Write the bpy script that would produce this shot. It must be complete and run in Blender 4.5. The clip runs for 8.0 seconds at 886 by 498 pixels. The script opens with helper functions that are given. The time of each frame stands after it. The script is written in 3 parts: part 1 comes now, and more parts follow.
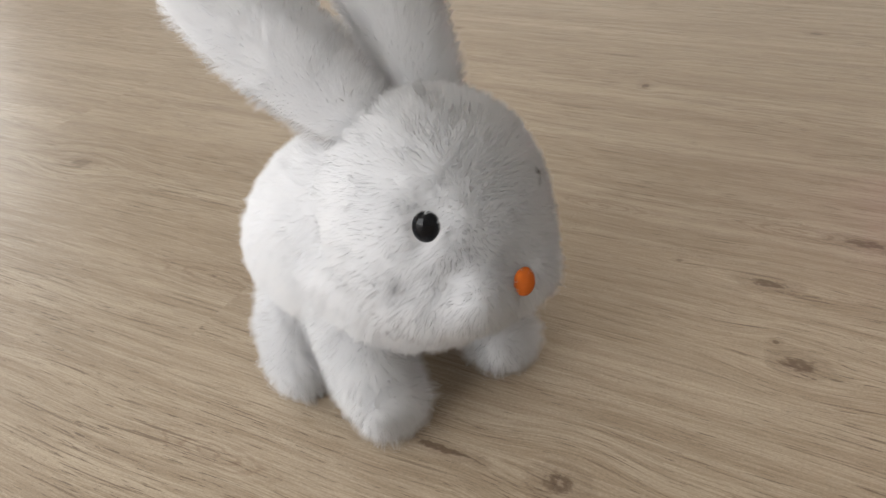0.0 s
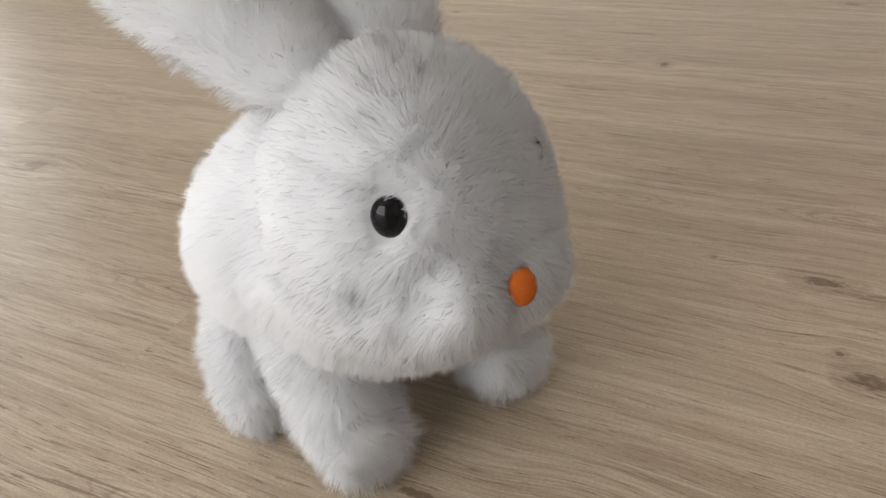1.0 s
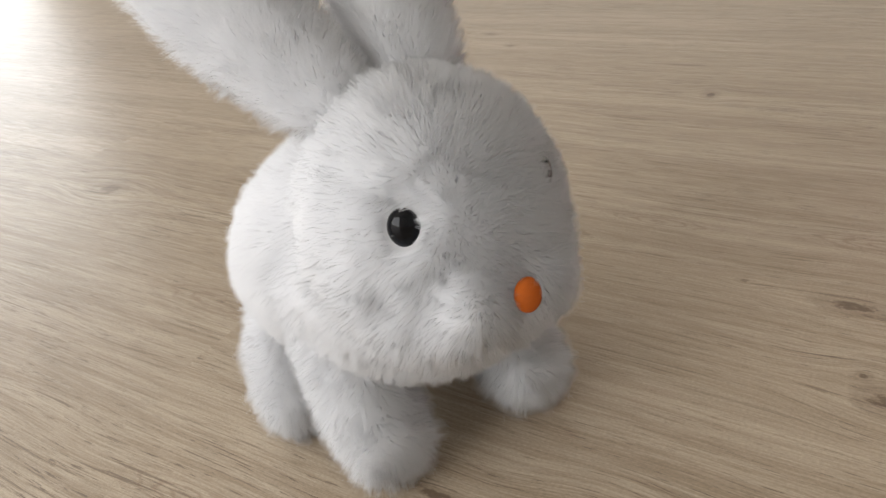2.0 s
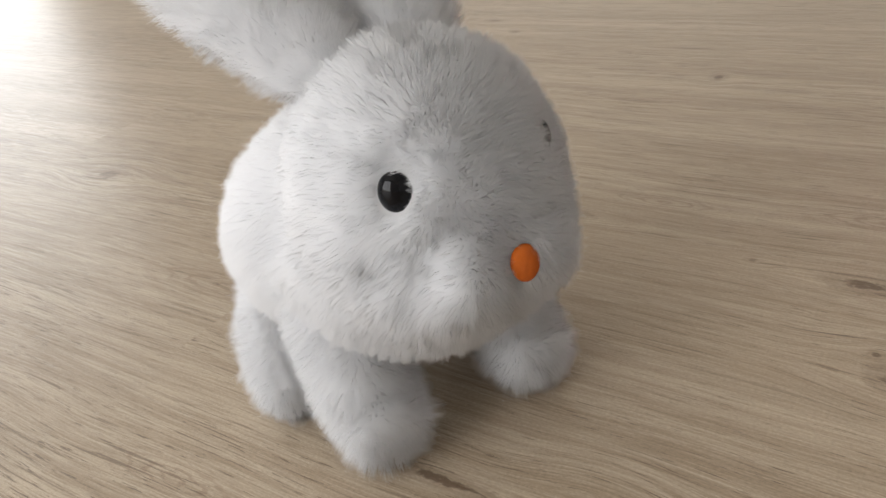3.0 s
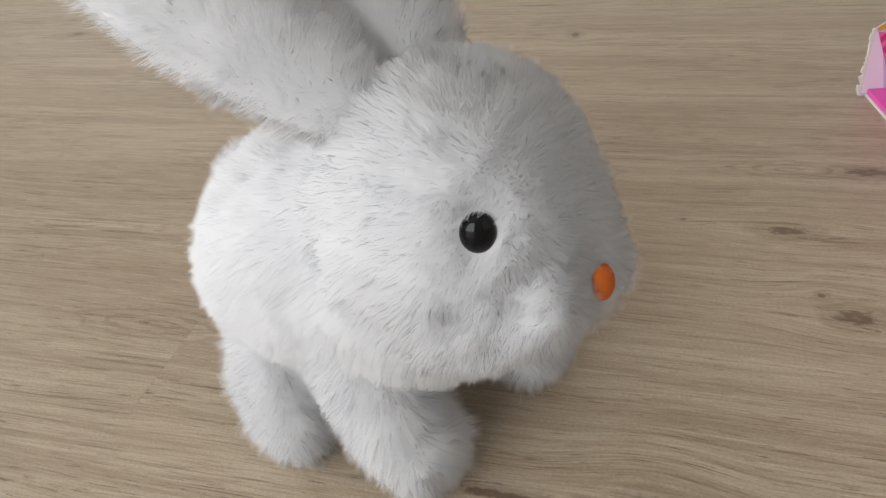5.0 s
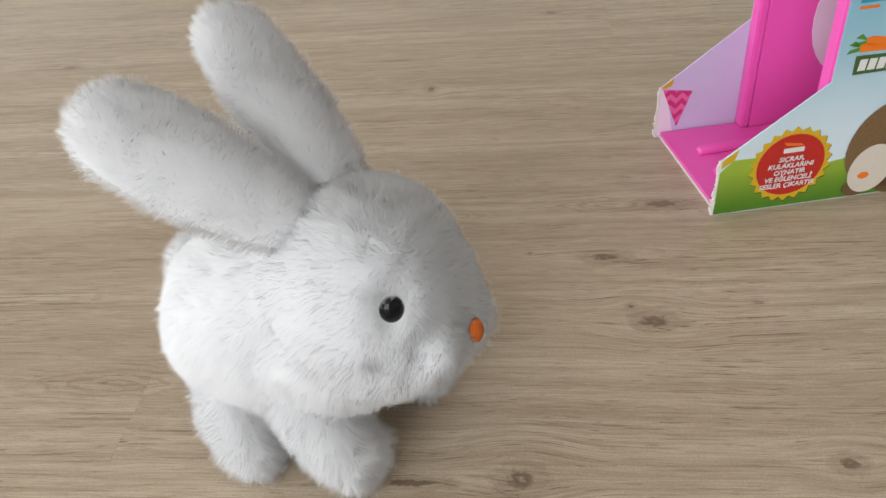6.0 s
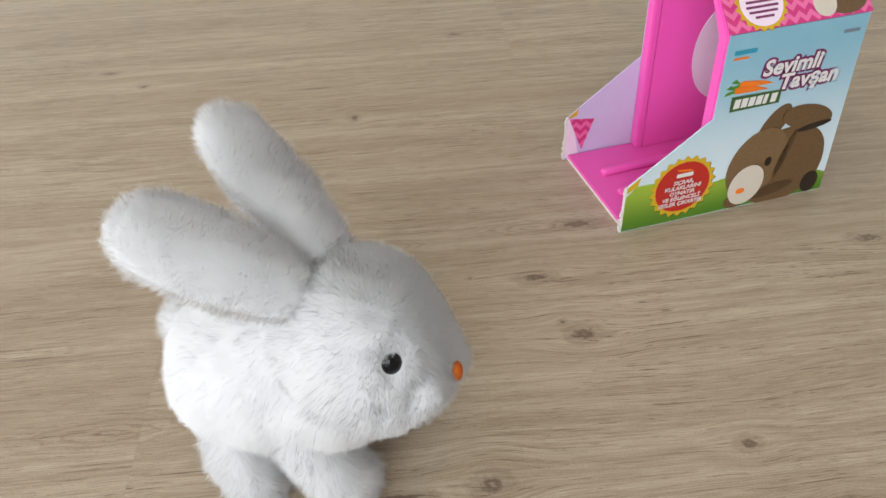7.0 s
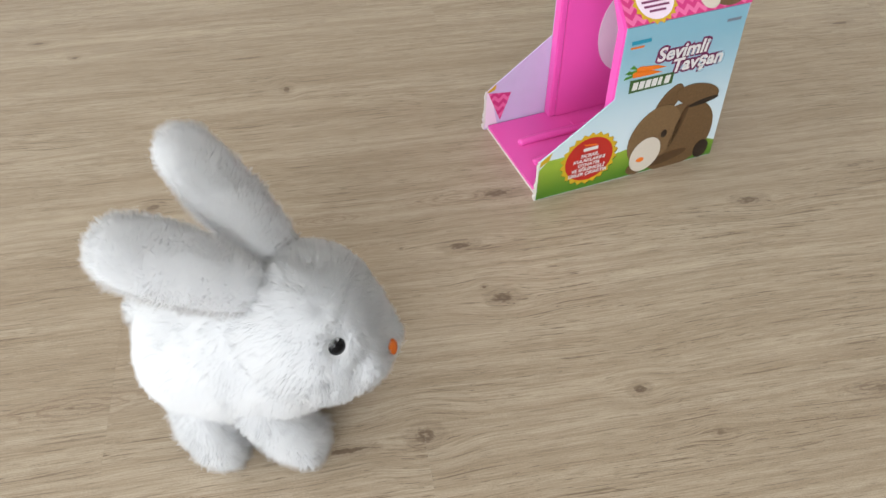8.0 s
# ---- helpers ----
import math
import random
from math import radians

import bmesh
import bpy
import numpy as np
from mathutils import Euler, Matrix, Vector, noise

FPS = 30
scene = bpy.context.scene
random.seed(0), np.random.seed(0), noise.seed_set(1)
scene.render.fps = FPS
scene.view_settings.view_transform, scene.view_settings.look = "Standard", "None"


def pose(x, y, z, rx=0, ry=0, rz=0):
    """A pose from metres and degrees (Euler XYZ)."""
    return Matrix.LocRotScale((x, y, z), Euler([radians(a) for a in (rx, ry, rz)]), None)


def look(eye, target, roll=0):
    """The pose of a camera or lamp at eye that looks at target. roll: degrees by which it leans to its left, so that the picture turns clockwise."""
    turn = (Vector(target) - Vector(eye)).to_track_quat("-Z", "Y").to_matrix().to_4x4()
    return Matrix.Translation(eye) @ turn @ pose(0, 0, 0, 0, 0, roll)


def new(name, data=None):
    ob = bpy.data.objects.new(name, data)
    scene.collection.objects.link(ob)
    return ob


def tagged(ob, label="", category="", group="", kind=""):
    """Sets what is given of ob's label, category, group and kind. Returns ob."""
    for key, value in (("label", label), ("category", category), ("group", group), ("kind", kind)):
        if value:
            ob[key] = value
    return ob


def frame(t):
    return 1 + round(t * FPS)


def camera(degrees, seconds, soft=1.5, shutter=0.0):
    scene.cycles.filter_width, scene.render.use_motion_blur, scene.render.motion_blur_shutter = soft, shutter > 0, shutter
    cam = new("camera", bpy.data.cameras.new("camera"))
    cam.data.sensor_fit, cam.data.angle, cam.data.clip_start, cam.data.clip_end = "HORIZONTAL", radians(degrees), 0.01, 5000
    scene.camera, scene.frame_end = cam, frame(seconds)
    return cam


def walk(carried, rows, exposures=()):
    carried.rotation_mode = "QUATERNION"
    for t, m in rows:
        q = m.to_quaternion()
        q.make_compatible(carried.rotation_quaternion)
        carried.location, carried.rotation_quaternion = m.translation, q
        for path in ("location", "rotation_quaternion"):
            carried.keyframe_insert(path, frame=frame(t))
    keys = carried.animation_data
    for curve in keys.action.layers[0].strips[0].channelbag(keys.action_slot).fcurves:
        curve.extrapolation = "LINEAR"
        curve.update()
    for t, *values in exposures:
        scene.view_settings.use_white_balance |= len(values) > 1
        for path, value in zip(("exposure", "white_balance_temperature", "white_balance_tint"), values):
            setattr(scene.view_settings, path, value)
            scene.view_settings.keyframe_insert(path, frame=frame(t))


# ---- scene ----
cam = camera(58.9, 8.0)
PATH = [
    (0, (0.012, -0.406, 0.276), (-0.806, 1.06, -0.811), -4.3),
    (0.2, (-0.01, -0.373, 0.263), (-0.84, 1.088, -0.823), -4.9),
    (0.5, (-0.011, -0.354, 0.246), (-0.85, 1.1, -0.842), -5.8),
    (1, (-0.006, -0.348, 0.233), (-0.861, 1.109, -0.838), -6.3),
    (1.5, (0.006, -0.351, 0.229), (-0.937, 1.1, -0.774), -7.2),
    (1.7, (0.014, -0.357, 0.235), (-0.97, 1.076, -0.755), -7.8),
    (2.8, (0.022, -0.357, 0.228), (-1.02, 1.042, -0.75), -8.4),
    (3, (0.019, -0.352, 0.221), (-1.016, 1.05, -0.761), -8.6),
    (3.5, (0.019, -0.348, 0.221), (-0.977, 1.066, -0.783), -8.7),
    (4, (-0.019, -0.364, 0.259), (-0.903, 1.089, -0.794), -7.2),
    (4.5, (-0.068, -0.374, 0.256), (-0.754, 1.136, -0.861), -5.6),
    (4.7, (-0.066, -0.364, 0.242), (-0.692, 1.16, -0.893), -6.3),
    (5.8, (-0.066, -0.41, 0.321), (-0.321, 1.152, -0.901), -6.5),
    (6, (-0.061, -0.435, 0.342), (-0.257, 1.149, -0.862), -5.4),
    (6.5, (-0.075, -0.468, 0.392), (-0.118, 1.118, -0.826), -3.8),
    (7, (-0.104, -0.46, 0.42), (-0.008, 1.079, -0.854), -2.6),
    (7.5, (-0.102, -0.474, 0.44), (0.079, 0.986, -0.915), -1.5),
    (8, (-0.104, -0.483, 0.497), (0.143, 0.901, -0.925), 0.1),
]
walk(cam, [(t, look(eye, target, roll)) for t, eye, target, roll in PATH], [(0.0, -0.93, 6750, 12), (3.5, -0.96, 6750, 12), (4.7, -1.0, 6650, 11.5), (6.0, -0.82, 6550, 10), (7.0, -0.72, 6500, 9.5), (8.0, -0.60, 6420, 8.5)])

# ---- light: a glazed door on the far side of the room, white walls that bounce it, an added fill from the south ----
world = bpy.data.worlds.new("sky")
scene.world = world
world.use_nodes = True
wn = world.node_tree.nodes
sky = wn.new("ShaderNodeTexSky")
sky.sky_type, sky.sun_disc, sky.sun_elevation, sky.sun_rotation = "NISHITA", False, radians(38), radians(250)
world.node_tree.links.new(sky.outputs[0], wn["Background"].inputs[0])
wn["Background"].inputs[1].default_value = 0.1

ROOM = dict(x0=-5.0, x1=2.6, y0=-2.6, y1=4.0, h=2.6)
DOOR = dict(y0=-1.5, y1=2.62, z0=0.06, z1=1.8)
# opening of the added south fill, no such window is known
SIDE = dict(x0=-2.7, x1=-0.1, z0=0.08, z1=2.1)


def area_lamp(name, m, width, height, power, tint):
    data = bpy.data.lights.new(name, "AREA")
    data.shape, data.size, data.size_y, data.energy, data.color = "RECTANGLE", width, height, power, tint
    ob = new(name, data)
    ob.matrix_world = m
    return ob


area_lamp("daylight", look((ROOM["x0"] + 0.02, (DOOR["y0"] + DOOR["y1"]) / 2, (DOOR["z0"] + DOOR["z1"]) / 2), (0, (DOOR["y0"] + DOOR["y1"]) / 2, (DOOR["z0"] + DOOR["z1"]) / 2)),
            DOOR["y1"] - DOOR["y0"], DOOR["z1"] - DOOR["z0"], 210.0, (0.92, 0.97, 1.0))
# added fill lamp, brightens the sides that face the camera
area_lamp("daylight_side", look(((SIDE["x0"] + SIDE["x1"]) / 2, ROOM["y0"] + 0.02, (SIDE["z0"] + SIDE["z1"]) / 2), ((SIDE["x0"] + SIDE["x1"]) / 2, 0, (SIDE["z0"] + SIDE["z1"]) / 2)),
            SIDE["x1"] - SIDE["x0"], SIDE["z1"] - SIDE["z0"], 180.0, (0.94, 0.975, 1.0))


# ---- materials ----
def material(name, color, rough=0.6, spec=0.4):
    m = bpy.data.materials.new(name)
    m.use_nodes = True
    b = m.node_tree.nodes["Principled BSDF"]
    b.inputs["Base Color"].default_value = (*color, 1)
    b.inputs["Roughness"].default_value = rough
    b.inputs["Specular IOR Level"].default_value = spec
    return m


class Nodes:
    """Short hand for node trees."""

    def __init__(self, m):
        self.t = m.node_tree
        self.b = self.t.nodes["Principled BSDF"]

    def put(self, value, socket):
        if isinstance(value, bpy.types.NodeSocket):
            self.t.links.new(value, socket)
        else:
            socket.default_value = value

    def math(self, op, a, b=0.0, c=0.0):
        n = self.t.nodes.new("ShaderNodeMath")
        n.operation = op
        for v, s in zip((a, b, c), n.inputs):
            self.put(v, s)
        return n.outputs[0]

    def vec(self, op, a, b=(0, 0, 0)):
        n = self.t.nodes.new("ShaderNodeVectorMath")
        n.operation = op
        self.put(a, n.inputs[0])
        self.put(b, n.inputs[1])
        return n.outputs["Value"] if op in ("LENGTH", "DOT_PRODUCT") else n.outputs[0]

    def combine(self, x, y, z):
        n = self.t.nodes.new("ShaderNodeCombineXYZ")
        for v, s in zip((x, y, z), n.inputs):
            self.put(v, s)
        return n.outputs[0]

    def separate(self, v):
        n = self.t.nodes.new("ShaderNodeSeparateXYZ")
        self.put(v, n.inputs[0])
        return n.outputs

    def noise(self, v, scale=1.0, detail=3.0, rough=0.55):
        n = self.t.nodes.new("ShaderNodeTexNoise")
        self.put(v, n.inputs["Vector"])
        n.inputs["Scale"].default_value, n.inputs["Detail"].default_value, n.inputs["Roughness"].default_value = scale, detail, rough
        return n.outputs[0]

    def step(self, v, lo, hi, a=0.0, b=1.0, smooth=True):
        n = self.t.nodes.new("ShaderNodeMapRange")
        n.interpolation_type = "SMOOTHSTEP" if smooth else "LINEAR"
        for x, s in zip((v, lo, hi, a, b), n.inputs):
            self.put(x, s)
        return n.outputs[0]

    def mix(self, f, a, b, blend="MIX"):
        n = self.t.nodes.new("ShaderNodeMix")
        n.data_type, n.blend_type = "RGBA", blend
        self.put(f, n.inputs[0])
        for v, s in ((a, n.inputs[6]), (b, n.inputs[7])):
            self.put((*v, 1) if isinstance(v, tuple) else v, s)
        return n.outputs[2]

    def coords(self, which="Object"):
        return self.t.nodes.new("ShaderNodeTexCoord").outputs[which]

    def place(self):
        return self.t.nodes.new("ShaderNodeNewGeometry").outputs["Position"]

    def chance(self):
        return self.t.nodes.new("ShaderNodeObjectInfo").outputs["Random"]

    def bump(self, height, strength, distance):
        n = self.t.nodes.new("ShaderNodeBump")
        n.inputs["Strength"].default_value, n.inputs["Distance"].default_value = strength, distance
        self.put(height, n.inputs["Height"])
        self.t.links.new(n.outputs[0], self.b.inputs["Normal"])


# knots of the oak decor: x, y, half length, half width, darkness
KNOTS = [(-0.191, -0.021, 0.012, 0.008, 0.75), (-0.165, 0.026, 0.013, 0.005, 0.7), (-0.121, -0.186, 0.02, 0.0035, 0.8),
         (-0.276, 0.102, 0.01, 0.007, 0.55), (-0.146, 0.277, 0.006, 0.008, 0.65), (0.28, 0.015, 0.017, 0.008, 0.6),
         (0.103, -0.172, 0.008, 0.006, 0.7), (0.148, -0.218, 0.006, 0.004, 0.5), (0.292, -0.203, 0.03, 0.006, 0.45),
         (0.406, 0.046, 0.016, 0.004, 0.4), (0.046, 0.066, 0.02, 0.007, 0.6), (-0.002, 0.002, 0.016, 0.006, 0.7),
         (0.022, -0.064, 0.013, 0.009, 0.65), (0.009, -0.05, 0.003, 0.003, 0.6), (-0.063, -0.183, 0.012, 0.01, 0.6),
         (-0.02, 0.466, 0.01, 0.005, 0.7), (-0.435, 0.426, 0.01, 0.005, 0.6), (-0.388, 0.385, 0.007, 0.004, 0.6),
         (-0.19, 0.35, 0.036, 0.003, 0.45), (-0.567, 0.37, 0.012, 0.006, 0.6), (-0.651, 0.286, 0.01, 0.006, 0.7),
         (-0.538, -0.026, 0.016, 0.011, 0.45), (0.54, 0.305, 0.02, 0.004, 0.6), (-0.054, 0.008, 0.004, 0.003, 0.4)]
# cathedral figures: x, y, half length, half width
FIGURES = [(-0.31, -0.115, 0.085, 0.018), (-0.115, 0.056, 0.045, 0.010), (0.005, 0.066, 0.055, 0.016), (-0.22, -0.232, 0.05, 0.012), (0.29, -0.20, 0.06, 0.012)]


def oak():
    m = material("pale_oak_laminate", (0.4, 0.31, 0.22), 0.42, 0.38)
    n = Nodes(m)
    p = n.place()
    shift = n.math("MULTIPLY", n.chance(), 37.0)
    x, y, _ = n.separate(p)
    # slow waver of the grain across the board
    waver = n.noise(n.combine(n.math("MULTIPLY", x, 3.2), n.math("MULTIPLY", y, 9.0), shift), 1.0, 2.0)
    y1 = n.math("ADD", y, n.math("MULTIPLY", n.math("SUBTRACT", waver, 0.5), 0.022))
    knot, ring, bend = 0.0, 0.0, 0.0
    ragged = n.math("MULTIPLY", n.math("SUBTRACT", n.noise(n.vec("MULTIPLY", p, (170, 300, 0)), 1.0, 3.0, 0.65), 0.5), 1.0)
    for kx, ky, kl, kw, dark in KNOTS:
        d = n.vec("LENGTH", n.vec("MULTIPLY", n.vec("SUBTRACT", p, (kx, ky, 0)), (0.72 / kl, 0.72 / kw, 0)))
        bend = n.math("ADD", bend, n.math("MULTIPLY", n.step(d, 0.3, 3.2, 1.0, 0.0), n.math("MULTIPLY", n.math("SUBTRACT", y, ky), -0.55)))
        d = n.math("ADD", d, ragged)
        rings = n.math("MULTIPLY_ADD", n.math("SINE", n.math("MULTIPLY", d, 8.5)), 0.34, 0.66)
        knot = n.math("ADD", knot, n.math("MULTIPLY", n.step(d, 0.15, 1.15, dark, 0.0), rings))
    for kx, ky, kl, kw in FIGURES:
        d = n.vec("LENGTH", n.vec("MULTIPLY", n.vec("SUBTRACT", p, (kx, ky, 0)), (1 / kl, 1 / kw, 0)))
        d = n.math("ADD", d, n.math("MULTIPLY", n.noise(n.vec("MULTIPLY", p, (60, 220, 0)), 1.0, 2.0), 0.35))
        wave = n.math("SINE", n.math("MULTIPLY", d, 27.0))
        ring = n.math("ADD", ring, n.math("MULTIPLY", n.step(wave, 0.2, 1.0), n.step(d, 0.55, 1.25, 1.0, 0.0)))
    y1 = n.math("ADD", y1, bend)

    def streak(along, across, detail=3.0, rough=0.6):
        return n.noise(n.combine(n.math("MULTIPLY", x, along), n.math("MULTIPLY", y1, across), shift), 1.0, detail, rough)

    broad = streak(1.6, 22, 2.0)
    bands = streak(5.0, 140, 4.0, 0.65)
    fibre = streak(33.0, 1250, 4.0, 0.72)
    pores = streak(58.0, 950, 3.0, 0.6)
    long_pores = streak(13.0, 460, 4.0, 0.65)
    zone = n.step(n.noise(n.combine(n.math("MULTIPLY", x, 5.0), n.math("MULTIPLY", y, 16.0), shift), 1.0, 2.0), 0.36, 0.62, 0.45, 1.0)
    c = n.mix(n.step(broad, 0.32, 0.68), (0.375, 0.305, 0.224), (0.458, 0.388, 0.298))
    c = n.mix(n.math("MULTIPLY", n.step(bands, 0.42, 0.64), 0.58), c, (0.295, 0.229, 0.162))
    c = n.mix(n.math("MULTIPLY", n.step(fibre, 0.47, 0.63), n.math("MULTIPLY", zone, 0.58)), c, (0.235, 0.178, 0.118))
    c = n.mix(n.math("MULTIPLY", n.step(fibre, 0.50, 0.30), 0.42), c, (0.60, 0.525, 0.42))
    c = n.mix(n.math("MULTIPLY", n.step(pores, 0.60, 0.68), n.math("MULTIPLY", zone, 0.85)), c, (0.130, 0.094, 0.066))
    c = n.mix(n.math("MULTIPLY", n.step(long_pores, 0.585, 0.65), n.math("MULTIPLY", zone, 0.75)), c, (0.145, 0.104, 0.071))
    c = n.mix(n.math("MULTIPLY", ring, 0.42), c, (0.21, 0.140, 0.10))
    c = n.mix(n.math("MINIMUM", n.math("MULTIPLY", knot, 1.5), 0.90), c, (0.135, 0.092, 0.062))
    mottle = n.step(n.noise(n.vec("MULTIPLY", p, (700, 1100, 0)), 1.0, 3.0, 0.6), 0.3, 0.7, 0.86, 1.06)
    c = n.mix(1.0, c, n.combine(mottle, mottle, mottle), "MULTIPLY")
    tone = n.step(n.chance(), 0.0, 1.0, 0.95, 1.02, False)
    c = n.mix(1.0, c, n.combine(tone, tone, tone), "MULTIPLY")
    c = n.mix(1.0, c, (1.03, 0.99, 0.96), "MULTIPLY")
    n.put(c, n.b.inputs["Base Color"])
    n.put(n.step(fibre, 0.3, 0.75, 0.30, 0.42), n.b.inputs["Roughness"])
    n.bump(n.math("ADD", n.math("MULTIPLY", n.step(pores, 0.72, 0.56), 0.6), fibre), 0.25, 0.0004)
    return m


def plaster():
    m = material("white_wall_paint", (0.78, 0.77, 0.74), 0.9, 0.2)
    n = Nodes(m)
    v = n.noise(n.place(), 2.0, 4.0)
    n.put(n.mix(v, (0.79, 0.78, 0.755), (0.84, 0.83, 0.805)), n.b.inputs["Base Color"])
    n.bump(n.noise(n.place(), 160.0, 2.0), 0.1, 0.001)
    return m


def plush():
    m = material("white_plush_fur", (0.92, 0.915, 0.92), 0.85, 0.1)
    n = Nodes(m)
    v = n.noise(n.place(), 70.0, 3.0)
    c = n.mix(v, (0.90, 0.90, 0.912), (0.94, 0.938, 0.945))
    n.put(c, n.b.inputs["Base Color"])
    n.bump(n.math("ADD", n.noise(n.vec("MULTIPLY", n.coords(), (260, 520, 190)), 1.0, 4.0, 0.7), n.math("MULTIPLY", n.noise(n.coords(), 60.0, 3.0), 2.5)), 0.35, 0.0012)
    n.b.inputs["Sheen Weight"].default_value = 0.25
    n.b.inputs["Sheen Roughness"].default_value = 0.5
    tl = n.t.nodes.new("ShaderNodeBsdfTranslucent")
    n.put(c, tl.inputs[0])
    mixer = n.t.nodes.new("ShaderNodeMixShader")
    mixer.inputs[0].default_value = 0.48
    n.t.links.new(n.b.outputs[0], mixer.inputs[1])
    n.t.links.new(tl.outputs[0], mixer.inputs[2])
    n.t.links.new(mixer.outputs[0], n.t.nodes["Material Output"].inputs[0])
    return m


def chevron(name, a, b, pitch):
    """Printed zigzag stripes, in the part's own x and y."""
    m = material(name, a, 0.4, 0.4)
    n = Nodes(m)
    x, y, z = n.separate(n.coords())
    tri = n.math("PINGPONG", n.math("DIVIDE", x, pitch), 0.5)
    row = n.math("FRACT", n.math("ADD", n.math("DIVIDE", n.math("ADD", y, z), pitch), tri))
    n.put(n.mix(n.step(row, 0.46, 0.54), a, b), n.b.inputs["Base Color"])
    return m


def print_sky():
    """Printed carton: blue above, nearly white towards the meadow; z is the height on the panel."""
    m = material("printed_sky_carton", (0.6, 0.8, 0.9), 0.35, 0.45)
    n = Nodes(m)
    _, _, z = n.separate(n.coords())
    c = n.mix(n.step(z, 0.04, 0.155), (0.52, 0.61, 0.67), (0.17, 0.36, 0.47))
    c = n.mix(n.math("MULTIPLY", n.noise(n.coords(), 28.0, 3.0), 0.15), c, (0.5, 0.58, 0.62))
    n.put(c, n.b.inputs["Base Color"])
    return m


def print_meadow():
    m = material("printed_meadow", (0.3, 0.5, 0.05), 0.35, 0.45)
    n = Nodes(m)
    _, _, z = n.separate(n.coords())
    c = n.mix(n.step(z, 0.0, 0.045), (0.055, 0.15, 0.012), (0.30, 0.40, 0.04))
    c = n.mix(n.math("MULTIPLY", n.noise(n.coords(), 90.0, 4.0), 0.35), c, (0.09, 0.22, 0.015))
    n.put(c, n.b.inputs["Base Color"])
    return m


def worn(name, color, rough, spec, size=120.0, amount=0.12, relief=0.08):
    m = material(name, color, rough, spec)
    n = Nodes(m)
    dark = tuple(k * (1 - amount) for k in color)
    n.put(n.mix(n.noise(n.coords(), size, 4.0), dark, color), n.b.inputs["Base Color"])
    n.put(n.step(n.noise(n.coords(), size * 0.4, 3.0), 0.3, 0.7, rough * 0.85, min(1.0, rough * 1.15)), n.b.inputs["Roughness"])
    n.bump(n.noise(n.coords(), size * 4, 2.0), relief, 0.0005)
    return m


OAK, PLASTER, PLUSH = oak(), plaster(), plush()
SKIRT = worn("white_lacquered_board", (0.78, 0.78, 0.76), 0.4, 0.4, 6.0, 0.05)
UPVC = worn("white_window_profile", (0.8, 0.8, 0.79), 0.35, 0.5, 9.0, 0.04)
GLASS = material("clear_glass", (0.95, 0.98, 0.97), 0.02, 0.5)
GLASS.node_tree.nodes["Principled BSDF"].inputs["Transmission Weight"].default_value = 1.0
EYE_BLACK = material("black_glossy_bead", (0.003, 0.003, 0.004), 0.06, 0.22)
NOSE_FELT = worn("orange_flocked_nose", (0.56, 0.125, 0.018), 0.85, 0.2, 900.0, 0.25, 0.3)
PINK = worn("pink_moulded_plastic", (0.78, 0.095, 0.43), 0.34, 0.45, 40.0, 0.06, 0.04)
CARTON = worn("white_carton_edge", (0.74, 0.70, 0.66), 0.8, 0.2, 500.0, 0.25, 0.3)
LILAC = worn("lilac_printed_carton", (0.55, 0.46, 0.68), 0.45, 0.4, 60.0, 0.10)
PALE = worn("pale_pink_card", (0.76, 0.62, 0.74), 0.5, 0.3, 60.0, 0.06)
SKYP, MEADOW = print_sky(), print_meadow()
ZIG = chevron("pink_zigzag_print", (0.52, 0.03, 0.17), (0.68, 0.13, 0.31), 0.010)
INK = {k: worn("ink_" + k, c, 0.4, 0.4, 420.0, 0.5 if k in ("brown", "tan") else 0.10, 0.03) for k, c in dict(
    red=(0.42, 0.020, 0.015), yellow=(0.54, 0.34, 0.015), white=(0.62, 0.60, 0.60), plum=(0.17, 0.03, 0.10), pink=(0.66, 0.30, 0.45),
    orange=(0.72, 0.16, 0.012), leaf=(0.07, 0.22, 0.03), brown=(0.150, 0.084, 0.036), tan=(0.200, 0.118, 0.054), dark=(0.020, 0.012, 0.008),
    cream=(0.56, 0.50, 0.43), teal=(0.02, 0.24, 0.36), umber=(0.070, 0.036, 0.015), olive=(0.045, 0.10, 0.03), grey=(0.16, 0.19, 0.24)).items()}


# ---- mesh helpers ----
def mesh_of(name, verts, faces, mat, smooth=False):
    me = bpy.data.meshes.new(name)
    me.from_pydata([tuple(v) for v in verts], [], faces)
    me.materials.append(mat)
    if smooth:
        me.shade_smooth()
    me.update()
    return me


def part(name, data, parent=None, label="", m=None):
    ob = new(name, data)
    if parent is not None:
        ob.parent = parent
    if m is not None:
        ob.matrix_basis = m
    return tagged(ob, label)


def from_bm(name, bm, mat, smooth=False):
    bmesh.ops.recalc_face_normals(bm, faces=bm.faces[:])
    me = bpy.data.meshes.new(name)
    bm.to_mesh(me)
    bm.free()
    me.materials.append(mat)
    if smooth:
        me.shade_smooth()
    return me


def slab(name, x0, x1, y0, y1, z0, z1, mat, bevel=0.0):
    bm = bmesh.new()
    bmesh.ops.create_cube(bm, size=1.0, matrix=Matrix.Translation(((x0 + x1) / 2, (y0 + y1) / 2, (z0 + z1) / 2)) @ Matrix.Diagonal((x1 - x0, y1 - y0, z1 - z0, 1)))
    if bevel:
        bmesh.ops.bevel(bm, geom=bm.edges[:], offset=bevel, segments=2, affect="EDGES", profile=0.6)
    return from_bm(name, bm, mat)


